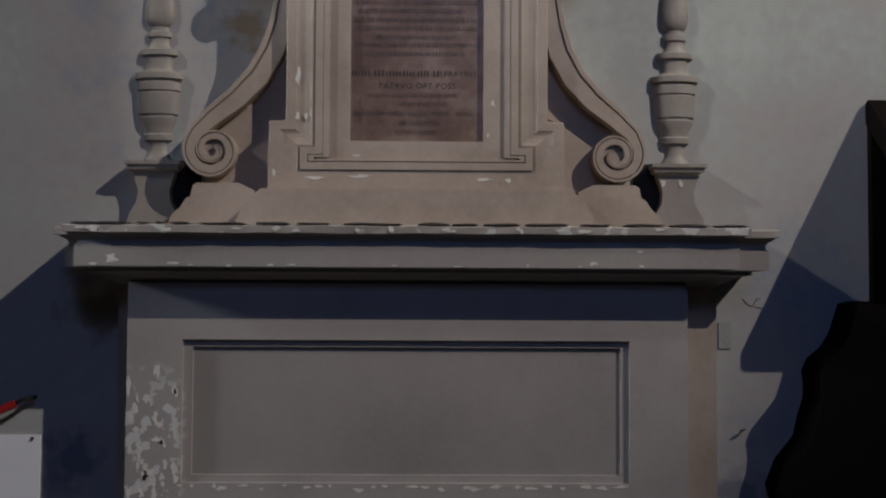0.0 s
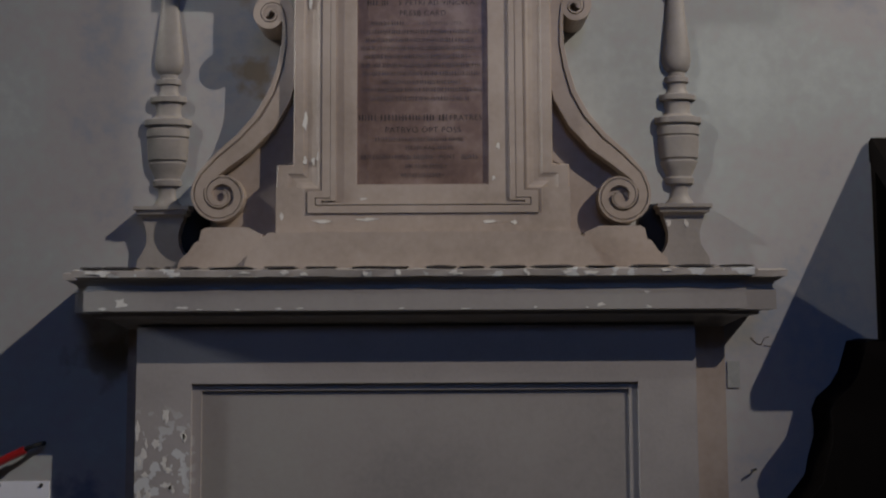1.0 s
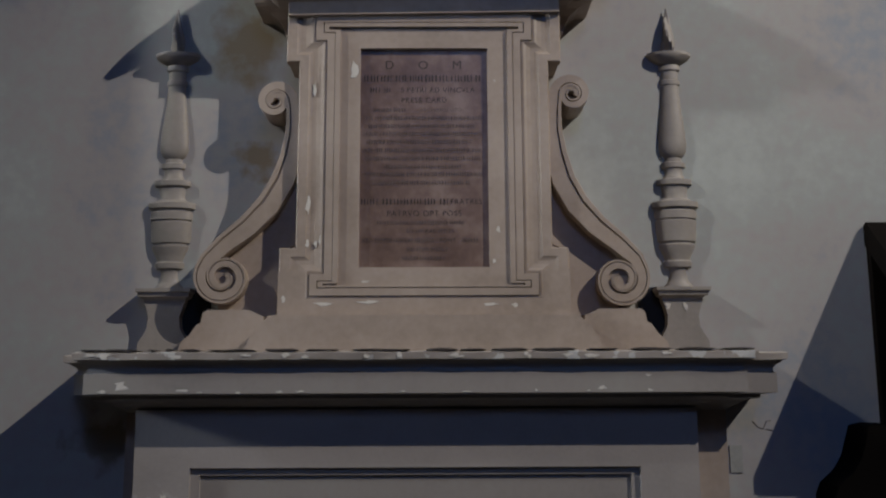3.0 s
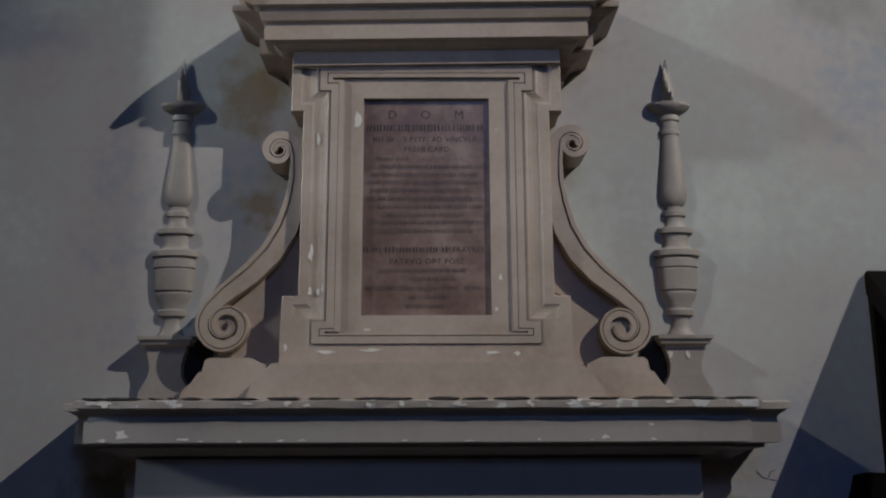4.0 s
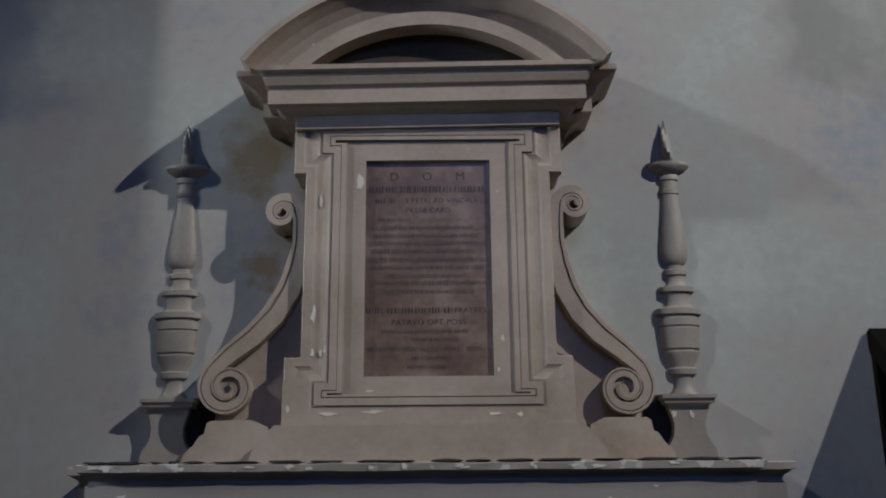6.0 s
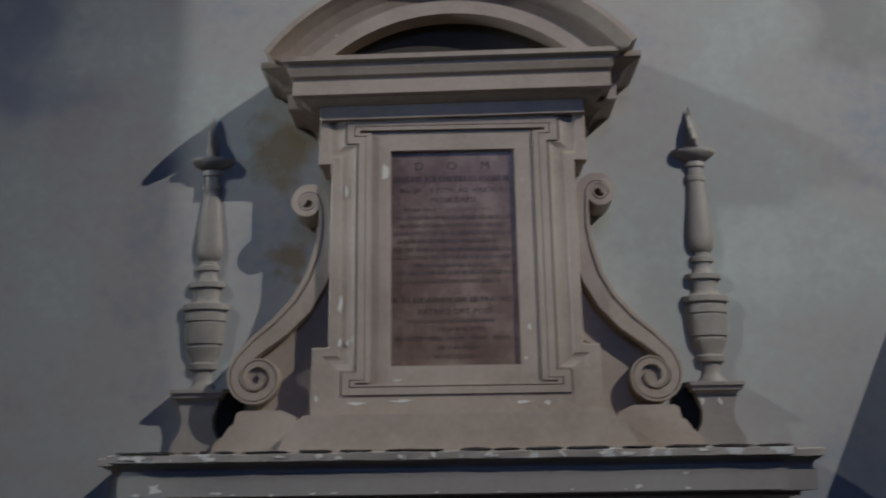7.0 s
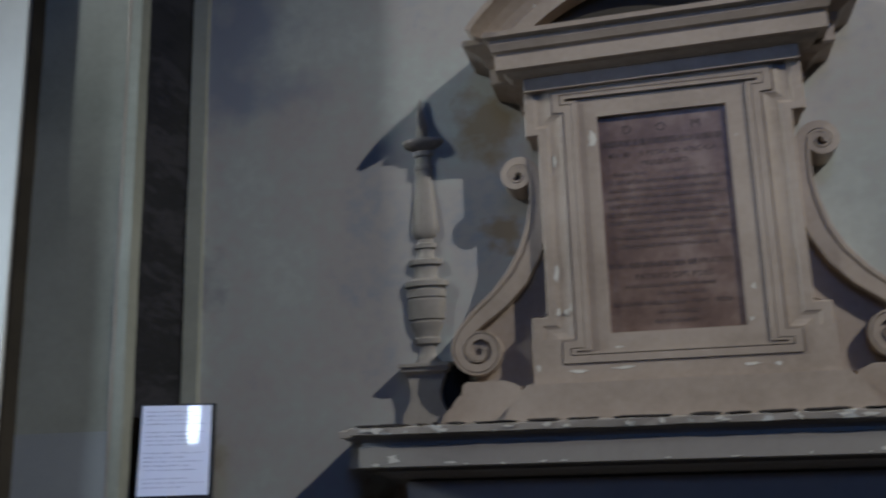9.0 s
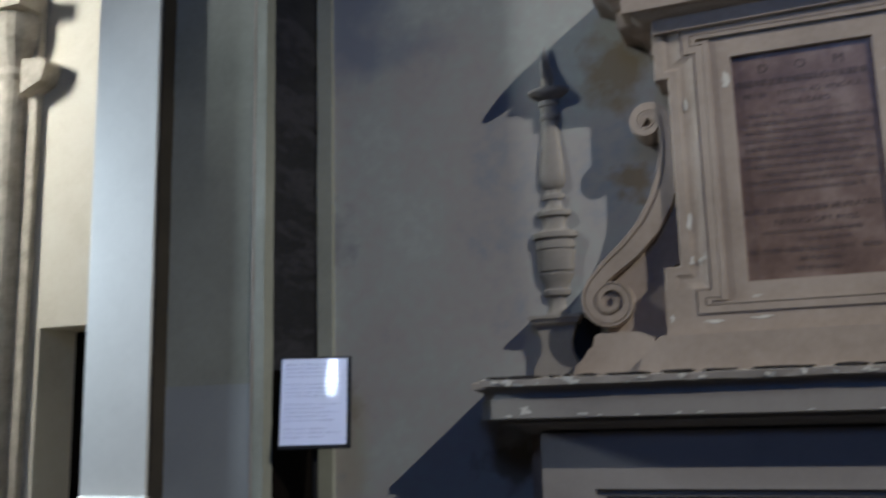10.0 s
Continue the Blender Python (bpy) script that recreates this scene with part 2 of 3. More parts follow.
def frame_ring(outer, inner, y0, y1):
    """A flat frame between two outlines with the same number of corners."""
    bm = bmesh.new()
    rows = [[bm.verts.new((x, y, z)) for x, z in o] for o, y in ((outer, y1), (outer, y0), (inner, y0), (inner, y1))]
    n = len(outer)
    for k in range(4):
        a, b = rows[k], rows[(k + 1) % 4]
        for i in range(n):
            bm.faces.new((a[i], a[(i + 1) % n], b[(i + 1) % n], b[i]))
    return bm


def structure(name, bm, mat, label, category, bevel=0.0):
    return tagged(part(name, bm, mat, bevel=bevel), label, category, kind="structure")


# ---- the church round it ----
structure("floor", box(-9, 9, -9, 4.5, -0.2, 0.0), FLOOR, "worn stone church floor", "floor")
structure("ceiling", box(-9, 9, -9, 4.5, 9.0, 9.2), NAVE, "plain plaster church ceiling", "ceiling")
structure("wall_monument", box(-1.77, 9, 0.0, 0.4, 0, 9), PLASTER, "grey plaster wall with stains and painted-in shade behind the monument", "wall")
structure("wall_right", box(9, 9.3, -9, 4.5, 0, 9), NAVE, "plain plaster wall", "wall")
# unseen back wall; its high opening is added behind the fill lamp
structure("wall_back", frame_ring([(-9, 0), (9, 0), (9, 9), (-9, 9)], [(-0.1, 5.4), (2.1, 5.4), (2.1, 7.6), (-0.1, 7.6)], -9.3, -9.02), NAVE, "plain plaster wall with an added high opening", "wall")



def side_wall(x0, x1):
    """The unseen wall of the next bay, with an added opening."""
    bm = bmesh.new()
    for y0, y1, z0, z1 in ((-9, 0.25, 0, 9), (0.95, 4.5, 0, 9), (0.25, 0.95, 0, 3.95), (0.25, 0.95, 5.25, 9)):
        box(x0, x1, y0, y1, z0, z1, bm)
    return bm


structure("wall_left", side_wall(-7.3, -7.0), NAVE, "plain plaster wall with an added opening", "wall")

def worn_strip(x0, x1, y0, y1, z0, z1, amount, seed):
    """An upright strip whose long edges are knocked and uneven."""
    bm = bmesh.new()
    rings, n = [], int((z1 - z0) / 0.035)
    for k in range(n + 1):
        z = z0 + (z1 - z0) * k / n
        ring = []
        for c, (x, y) in enumerate(((x0, y1), (x0, y0), (x1, y0), (x1, y1))):
            d = noise.noise_vector((c * 7.3 + seed, z * 2.0, z * 5.0)) * amount
            ring.append(bm.verts.new((x + d.x, y + (d.y if y == y0 else 0.0), z)))
        rings.append(ring)
    for a, b in zip(rings, rings[1:]):
        for c in range(4):
            bm.faces.new((a[c], a[(c + 1) % 4], b[(c + 1) % 4], b[c]))
    bm.faces.new(rings[0][::-1])
    bm.faces.new(rings[-1])
    return bm


# the pier: plaster front, marble side, raised edge, and the white pilaster before its outer half
structure("pier", box(-2.45, -1.79, -0.38, 0.39, 0, 9), PIER, "grey green plastered pier with chipped edges", "pier", 0.004)
structure("pier_marble_side", box(-1.789, -1.768, -0.33, -0.002, 0, 9), MARBLE, "dark veined marble facing on the pier", "marble facing")
# near-black slab over the marble up to 1.60 m
structure("pier_foot", box(-1.7678, -1.764, -0.332, -0.024, 0, 1.60), DARKWOOD, "near-black slab over the lower marble side of the pier", "pier", 0.001)
structure("pier_dado", box(-2.165, -1.812, -0.3835, -0.379, 0, 1.555), DADO, "lighter repainted lower part of the pier", "pier")
structure("trim", worn_strip(-1.763, -1.70, -0.022, -0.001, 0, 9, 0.002, 3), PIER, "narrow cream corner strip", "trim")
structure("pier_edge", worn_strip(-1.805, -1.765, -0.392, -0.3315, 0, 9, 0.003, 8), PIER, "chipped raised edge of the pier", "trim")
structure("pier_bead", lathe([(0.0, 0.007), (9.0, 0.007)], (-1.812, -0.384), 10), STUCCO, "thin bead along the edge of the pier", "trim")
# dark strip over the pilaster's side, its shade put into the colour
structure("rebate", worn_strip(-2.178, -2.166, -0.448, -0.3805, 0, 9, 0.003, 12), SHADE, "dark olive strip painted for the shade between pier and pilaster", "trim")
pilaster = structure("pilaster", box(-2.457, -2.18, -0.46, -0.381, 1.19, 9), WHITE, "white painted pilaster in daylight", "pilaster", 0.006)
part("pilaster_base", cornice(-2.457, -2.18, -0.46, [(0.03, 0.0), (0.03, 1.12), (0.045, 1.125), (0.05, 1.14), (0.045, 1.155), (0.02, 1.16), (0.012, 1.175), (0.0, 1.19)], -0.381), WHITE, pilaster)


def far_wall():
    """A wall with a doorway through it."""
    bm = bmesh.new()
    for x0, x1, z0, z1 in ((-9, -4.98, 0, 9), (-4.08, -2.0, 0, 9), (-4.98, -4.08, 2.12, 9)):
        box(x0, x1, 1.9, 2.25, z0, z1, bm)
    return bm


structure("wall_far", far_wall(), CREAM, "bright cream plaster wall with a doorway", "wall")
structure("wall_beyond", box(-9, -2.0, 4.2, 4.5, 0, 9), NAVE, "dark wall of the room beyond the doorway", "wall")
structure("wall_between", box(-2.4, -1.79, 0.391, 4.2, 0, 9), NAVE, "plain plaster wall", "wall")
structure("skirting", box(-9, -4.99, 1.86, 1.899, 0, 0.35), STONE, "weathered stone skirting", "skirting", 0.006)
shaft = structure("engaged_column", lathe([(0.0, 0.17), (0.3, 0.17), (0.36, 0.13), (0.5, 0.125), (2.0, 0.12), (3.9, 0.115), (3.95, 0.13), (4.0, 0.12), (4.08, 0.15), (4.2, 0.19), (4.3, 0.2), (4.4, 0.2)], (-5.27, 1.85), 20), STONE, "weathered engaged stone column with a worn capital", "column")
part("abacus", box(-5.5, -5.05, 1.62, 1.9, 4.40, 4.52), STONE, shaft, bevel=0.015)
part("bracket", slab([(-5.12, 3.78), (-4.94, 3.86), (-4.90, 3.98), (-4.93, 4.02), (-5.12, 4.04)], 1.74, 1.9), STONE, shaft, bevel=0.012)
part("flank", slab([(-5.62, 0.0), (-5.06, 0.0), (-5.06, 9.0), (-5.62, 9.0)], 1.84, 1.9), STONE, shaft, bevel=0.01)

# ---- the monument ----
mon = thing("funerary_monument", "painted stucco wall monument with inscription tablet and scrolls", "monument", (0, 0, 0))
part("base", cornice(-0.90, 0.86, -0.21, [(0.05, 0.0), (0.05, 0.55), (0.03, 0.58), (0.03, 0.60), (0.0, 0.64), (0.0, 0.66)]), WORN, mon)
part("back_pilaster", box(-0.93, -0.80, -0.09, 0.0, 0.0, 1.40), STUCCO, mon, bevel=0.004)
part("back_pilaster", box(0.78, 0.945, -0.09, 0.0, 0.0, 1.40), STUCCO, mon, bevel=0.004)
O, I = [(-0.867, 0.66), (0.824, 0.66), (0.824, 1.37), (-0.867, 1.37)], [(-0.70, 0.77), (0.648, 0.77), (0.648, 1.198), (-0.70, 1.198)]
die = part("die", frame_ring(O, I, -0.201, 0.0), DIE, mon, "grey painted die with flaking white spots", bevel=0.004)
part("sunk_panel", frame_ring(I, [(-0.672, 0.792), (0.622, 0.792), (0.622, 1.176), (-0.672, 1.176)], -0.188, -0.02), DIE, die)
part("panel_field", box(-0.674, 0.624, -0.179, -0.02, 0.79, 1.178), PANEL, die)
LEDGE = [(0.0, 1.365), (0.012, 1.375), (0.03, 1.383), (0.05, 1.395), (0.085, 1.402), (0.085, 1.412), (0.126, 1.416), (0.126, 1.477), (0.119, 1.479), (0.118, 1.490), (0.124, 1.500), (0.138, 1.508), (0.14, 1.512)]
LIP = [(0.136, 1.511), (0.152, 1.514), (0.154, 1.533), (0.142, 1.538)]
ledge = part("ledge", cornice(-0.867, 0.824, -0.18, LEDGE), PANEL, mon, "projecting moulded ledge")
part("ledge_return", cornice(-0.93, 0.945, -0.09, [(p * 0.985, z - 0.002) for p, z in LEDGE]), PANEL, mon)


def rough_edge(bm, amount, seed):
    """Wears the long edges of a moulding: cuts it into short lengths and nibbles the corners."""
    bmesh.ops.bisect_plane(bm, geom=bm.verts[:] + bm.edges[:] + bm.faces[:], plane_co=(0, 0, 0), plane_no=(1, 0, 0))
    for k in range(-34, 34):
        bmesh.ops.bisect_plane(bm, geom=bm.verts[:] + bm.edges[:] + bm.faces[:], plane_co=(k * 0.031 + 0.007 * math.sin(k * 5.1), 0, 0), plane_no=(1, 0.1 * math.sin(k * 3.3), 0))
    for v in bm.verts:
        n = noise.noise_vector((v.co.x * 13 + seed, v.co.y * 9, v.co.z * 40))
        v.co.y += amount * n.y
        v.co.z += amount * 0.8 * n.z
    return bm


part("lip", rough_edge(cornice(-0.867, 0.824, -0.18, LIP), 0.0035, 2), WORN, ledge, "chipped white edge of the ledge")
for k, (x0, x1) in enumerate(((-0.996, -0.930), (-0.927, -0.833), (-0.805, -0.774), (-0.751, -0.730), (-0.710, -0.651), (-0.629, -0.493), (-0.462, -0.367), (-0.343, -0.248), (-0.208, -0.040), (0.009, 0.100), (0.109, 0.182), (0.201, 0.305), (0.321, 0.444), (0.480, 0.567), (0.608, 0.724), (0.740, 0.859), (0.872, 0.970))):
    mid, half_length, gape = (x0 + x1) / 2, (x1 - x0) / 2, 0.0028 + 0.0011 * math.sin(k * 2.3)
    rim = [(mid + half_length * math.cos(a), 1.5412 + 0.0008 * math.sin(3 * a + k) + gape * math.sin(a)) for a in (2 * math.pi * i / 14 for i in range(14))]
    part("crack", slab(rim, -0.3335, -0.25), INK, ledge, "dark open joint")
part("return_lip", rough_edge(cornice(-0.93, 0.945, -0.09, [(p * 0.985, z - 0.002) for p, z in LIP]), 0.003, 5), WORN, ledge)
half = [(0.55, 1.54), (0.53, 1.59), (0.50, 1.63), (0.47, 1.655), (0.455, 1.67), (0.455, 1.86), (0.43, 1.875), (0.404, 1.885), (0.404, 2.49), (0.445, 2.495), (0.445, 2.70)]
back_plate = part("back_plate", slab(mirrored(half), -0.125, 0.055), STUCCO, mon, bevel=0.01)
part("plinth", slab([(-0.55, 1.54), (0.55, 1.54), (0.53, 1.59), (0.50, 1.63), (0.47, 1.655), (-0.47, 1.655), (-0.50, 1.63), (-0.53, 1.59)], -0.212, -0.12), STUCCO, mon, bevel=0.004)
arch_o = mirrored([(0.36, 1.72), (0.36, 1.79), (0.315, 1.79), (0.315, 2.56), (0.352, 2.56), (0.352, 2.645)])
arch_m = mirrored([(0.337, 1.743), (0.337, 1.768), (0.290, 1.768), (0.290, 2.584), (0.328, 2.584), (0.328, 2.622)])
fr = part("tablet_frame", frame_ring(arch_o, arch_m, -0.163, -0.12), STUCCO, mon, "eared moulded frame round the tablet", bevel=0.007)
part("fillet", frame_ring(mirrored([(0.334, 1.746), (0.334, 1.765), (0.2885, 1.765), (0.2885, 2.587), (0.325, 2.587), (0.325, 2.619)]), mirrored([(0.318, 1.752), (0.318, 1.758), (0.272, 1.758), (0.272, 2.596), (0.31, 2.596), (0.31, 2.606)]), -0.164, -0.12), STUCCO, fr, bevel=0.0025)
part("inner_frame", frame_ring([(-0.2725, 1.747), (0.2725, 1.747), (0.2725, 2.602), (-0.2725, 2.602)], [(-0.207, 1.81), (0.207, 1.81), (0.207, 2.535), (-0.207, 2.535)], -0.154, -0.12), STUCCO, fr, bevel=0.003)
part("foot_fillet", box(-0.31, 0.31, -0.158, -0.12, 1.75, 1.757), STUCCO, fr)
tablet = part("inscription_tablet", box(-0.21, 0.21, -0.140, -0.12, 1.805, 2.54), TABLET, mon, "reddish marble tablet with dark Latin lettering")
tilted = []
tilted.append(part("frieze", box(-0.440, 0.440, -0.186, -0.10, 2.64, 2.705), STUCCO, mon))
tilted.append(part("upper_cornice_back", cornice(-0.47, 0.47, -0.06, [(0.0, 2.62), (0.005, 2.645), (0.02, 2.668), (0.045, 2.685), (0.085, 2.692), (0.09, 2.70), (0.09, 2.755), (0.10, 2.762), (0.108, 2.785), (0.13, 2.800), (0.160, 2.812), (0.168, 2.818), (0.168, 2.838)]), STUCCO, mon))
tilted.append(part("upper_cornice", cornice(-0.478, 0.478, -0.190, [(0.0, 2.688), (0.015, 2.695), (0.025, 2.706), (0.05, 2.708), (0.05, 2.757), (0.045, 2.759), (0.046, 2.767), (0.058, 2.772), (0.066, 2.795), (0.066, 2.80), (0.062, 2.802), (0.063, 2.812), (0.082, 2.817), (0.082, 2.834)]), STUCCO, mon, "projecting moulded upper cornice"))
c = (0.0, 2.375)
a0 = math.asin((2.815 - c[1]) / 0.72)
tilted.append(part("curved_pediment", cut_below(arc_moulding(c, [(0.604, -0.08), (0.604, -0.262), (0.652, -0.262), (0.656, -0.222), (0.680, -0.220), (0.705, -0.230), (0.73, -0.252), (0.748, -0.280), (0.756, -0.298), (0.775, -0.298), (0.775, -0.08)], a0, math.pi - a0, 64), 2.829), STUCCO, mon, "segmental curved pediment"))
# the tympanum plane is one near-black brown all over
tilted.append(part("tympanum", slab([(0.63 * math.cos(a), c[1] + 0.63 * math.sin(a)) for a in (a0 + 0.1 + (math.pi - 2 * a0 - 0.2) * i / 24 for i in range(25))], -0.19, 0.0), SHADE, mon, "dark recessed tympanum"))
# the head of the monument has settled: its right end stands higher
for ob in tilted:
    ob.data.transform(Matrix.Translation((0, 0, 2.75)) @ Matrix.Rotation(radians(-0.8), 4, "Y") @ Matrix.Translation((0, 0, -2.75)))


def scroll(side):
    """An S-shaped volute, large coil below and small coil above."""
    path, widths = [], []
    big, small = ((0.622, 1.772), (0.483, 2.384)) if side > 0 else ((0.636, 1.782), (0.484, 2.362))
    for i in range(40):
        a = math.radians(20) - (1 - i / 39) * math.radians(620)
        r = 0.012 + 0.064 * (i / 39) ** 0.9
        path.append((big[0] + r * math.cos(a), big[1] + r * math.sin(a)))
        widths.append(0.014 + 0.028 * i / 39)
    shift = big[0] - 0.622
    mid = [(0.676 + shift, 1.838), (0.622 + shift, 1.890), (0.553 + shift * 0.8, 1.947), (0.493 + shift * 0.6, 2.015), (0.450 + shift * 0.4, 2.095), (0.428, 2.18), (0.418, 2.26), (0.422, 2.33)]
    for i, p in enumerate(mid):
        path.append(p)
        widths.append(0.050 + 0.028 * math.sin(math.pi * i / 7))
    for i in range(36):
        k = i / 35
        a = math.radians(175) - k * math.radians(560)
        r = 0.054 - 0.042 * k ** 0.9
        path.append((small[0] + r * math.cos(a), small[1] + r * math.sin(a)))
        widths.append(0.044 - 0.03 * k)
    path = [(side * x, z) for x, z in path]
    whole = part("scroll", ribbon(path, widths, [-0.134] * len(path), 0.0, side), STUCCO, mon, "S-shaped scroll bracket with coiled ends")
    for centre, r, front in ((big, 0.062, -0.120), (small, 0.044, -0.104)):
        disc = [(side * centre[0] + r * math.cos(t), centre[1] + r * math.sin(t)) for t in (2 * math.pi * j / 24 for j in range(24))]
        part("coil_ground", slab(disc, front, -0.0), STUCCO, whole)
    ground = [(0.44, 1.66), (big[0] + 0.02, 1.66), (big[0] + 0.03, 1.80), (0.595, 1.89), (0.54, 1.94), (0.48, 2.01), (0.44, 2.09), (0.425, 2.16), (0.40, 2.16), (0.40, 1.90), (0.44, 1.88)]
    part("scroll_ground", slab([(side * x, z) for x, z in ground], -0.088, 0.0), STUCCO, mon)
    block = [(0.50, 1.54), (0.764, 1.54), (0.755, 1.575), (0.727, 1.60), (0.707, 1.63), (0.695, 1.634), (0.688, 1.668), (0.674, 1.676), (0.545, 1.676), (0.50, 1.655)]
    part("scroll_block", slab([(side * x, z) for x, z in block], -0.160, 0.0), STUCCO, mon, bevel=0.005)


scroll(1)
scroll(-1)

TURNED = [(1.755, 0.055), (1.762, 0.052), (1.775, 0.038), (1.79, 0.030), (1.812, 0.027), (1.824, 0.030), (1.829, 0.046), (1.846, 0.049), (1.851, 0.042), (1.862, 0.044), (1.874, 0.050), (1.89, 0.058), (1.902, 0.062), (1.905, 0.055), (1.911, 0.055), (1.914, 0.064),
          (1.95, 0.067), (1.982, 0.069), (1.984, 0.063), (1.989, 0.063), (1.991, 0.070), (2.016, 0.070), (2.021, 0.062), (2.026, 0.062), (2.029, 0.078), (2.047, 0.078), (2.051, 0.060), (2.059, 0.045), (2.072, 0.041), (2.096, 0.044), (2.104, 0.045), (2.107, 0.060), (2.124, 0.060), (2.128, 0.040), (2.142, 0.031), (2.158, 0.030), (2.164, 0.031),
          (2.167, 0.040), (2.183, 0.040), (2.187, 0.029), (2.200, 0.028), (2.206, 0.037), (2.218, 0.044), (2.236, 0.048), (2.256, 0.048), (2.29, 0.045), (2.337, 0.040), (2.39, 0.034), (2.44, 0.030), (2.455, 0.030), (2.458, 0.035), (2.472, 0.035), (2.475, 0.029), (2.505, 0.029), (2.509, 0.037), (2.524, 0.037), (2.532, 0.032)]


def candelabrum(x, label):
    y = 0.0
    ob = thing("candelabrum", label, "candelabrum", (x, y, 1.54), "stone candelabra on the ledge")
    waist = [(-0.085, 1.54), (0.085, 1.54), (0.08, 1.585), (0.066, 1.605), (0.053, 1.63), (0.05, 1.665), (0.06, 1.70), (0.068, 1.718), (-0.068, 1.718), (-0.06, 1.70), (-0.05, 1.665), (-0.053, 1.63), (-0.066, 1.605), (-0.08, 1.585)]
    part("pedestal", slab([(x + a, z) for a, z in waist], -0.045, 0.0), GREY, ob, bevel=0.003)
    part("cap", cornice(x - 0.062, x + 0.062, -0.043, [(0.0, 1.715), (0.006, 1.725), (0.018, 1.73), (0.02, 1.742), (0.026, 1.745), (0.026, 1.756)]), GREY, ob)
    part("shaft", lathe(TURNED, (x, y), 40, 0.5), GREY, ob, smooth=True)
    part("drip_cup", lathe([(2.528, 0.032), (2.534, 0.046), (2.546, 0.066), (2.558, 0.076), (2.568, 0.075), (2.570, 0.052), (2.564, 0.02)], (x, y), 32, 0.55), GREY, ob, smooth=True)
    bm = lathe([(2.562, 0.017), (2.58, 0.021), (2.60, 0.022), (2.62, 0.020), (2.645, 0.016), (2.675, 0.011), (2.70, 0.007), (2.73, 0.002)], (x, y - 0.012), 18)
    for v in bm.verts:
        up = v.co.z - 2.562
        k = 1 + 0.28 * math.sin(4 * (math.atan2(v.co.y - y, v.co.x - x) + up * 9))
        v.co.x, v.co.y = x + (v.co.x - x) * k - 0.04 * up * math.sin(14 * up), y + (v.co.y - y) * k
    part("flame", bm, GREY, ob, "carved stone flame", smooth=True)


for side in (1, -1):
    # flat black plates: the darkness of the niches is put into colour
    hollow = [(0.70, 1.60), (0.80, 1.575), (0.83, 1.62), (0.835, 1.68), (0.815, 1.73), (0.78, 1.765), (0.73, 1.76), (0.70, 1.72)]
    part("hollow", slab([(side * x, z) for x, z in hollow], -0.006, 0.0), BLACK, mon, "flat black patch for the dark hollow between scroll and pedestal")

candelabrum(0.838, "grey stucco candelabrum with carved flame on the ledge")
candelabrum(-0.842, "grey stucco candelabrum half in shadow on the ledge")


# ---- lettering on the tablet ----
def words(text, x, z, height, y, mat, parent, name="lettering"):
    """Real letters, cut from the built-in font, centred on x."""
    curve = bpy.data.curves.new("letters", "FONT")
    curve.body, curve.align_x, curve.size, curve.space_character = text, "CENTER", height * 1.42, 1.12
    ob = bpy.data.objects.new("letters", curve)
    scene.collection.objects.link(ob)
    bpy.context.view_layer.update()
    mesh = bpy.data.meshes.new_from_object(ob.evaluated_get(bpy.context.evaluated_depsgraph_get()))
    bpy.data.objects.remove(ob)
    mesh.transform(Matrix.Translation((x, y, z - height / 2)) @ Matrix.Rotation(radians(90), 4, "X"))
    mesh.materials.clear()
    mesh.materials.append(mat)
    out = new(name, mesh)
    out.parent = parent
    return out


def strokes(x0, x1, z, height, y, mat, parent, seed, name="lettering", stroke=0.0028):
    """A line that cannot be read: short plain bars in groups."""
    rng = random.Random(seed)
    bm = bmesh.new()
    x, left = x0, rng.randint(3, 9)
    while x < x1:
        h = height * rng.uniform(0.75, 1.0) / 2
        w = stroke * rng.uniform(0.6, 1.5)
        box(x, min(x + w, x1), y - 0.0006, y + 0.001, z - h, z + h, bm)
        reach = stroke * rng.uniform(1.4, 3.0)
        if rng.random() < 0.4:
            level = z + h * rng.choice((-0.85, 0.0, 0.85))
            box(x + w, min(x + w + reach * 0.7, x1 + 0.001), y - 0.0005, y + 0.001, level - stroke * 0.22, level + stroke * 0.22, bm)
        x += w + reach
        left -= 1
        if not left:
            x, left = x + stroke * 2.2, rng.randint(4, 12)
    return part(name, bm, mat, parent)


TY = -0.1404
for letter, x in (("D", -0.113), ("O", -0.003), ("M", 0.108)):
    words(letter, x, 2.483, 0.029, TY, INK, tablet)
for i, (row, x0, x1, h) in enumerate(((267, -0.196, 0.19, 24), (315, -0.175, -0.105, 18), (398, -0.165, -0.06, 14), (432, -0.195, 0.195, 15), (465, -0.18, 0.165, 14), (497, -0.195, 0.19, 15), (530, -0.185, 0.15, 15), (565, -0.195, 0.195, 15), (598, -0.19, 0.185, 15), (632, -0.128, 0.12, 15), (662, -0.195, 0.192, 15), (697, -0.165, 0.145, 15), (773, -0.202, 0.075, 21), (857, -0.15, 0.13, 14), (890, -0.055, -0.005, 14), (890, 0.048, 0.095, 14), (927, -0.195, 0.03, 16), (927, 0.12, 0.175, 16), (963, -0.055, 0.075, 15), (998, -0.07, 0.065, 15))):
    strokes(x0, x1, 2.6536 - 0.000814 * row, h * 0.001, TY, FAINT if h < 18 else INK, tablet, i, stroke=0.0022 if h < 18 else 0.0032)
words("S PETRI AD VINCVLA", 0.045, 2.6536 - 0.000814 * 315, 0.0165, TY, INK, tablet)
words("PRESB CARD", 0.0, 2.6536 - 0.000814 * 357, 0.017, TY, INK, tablet)
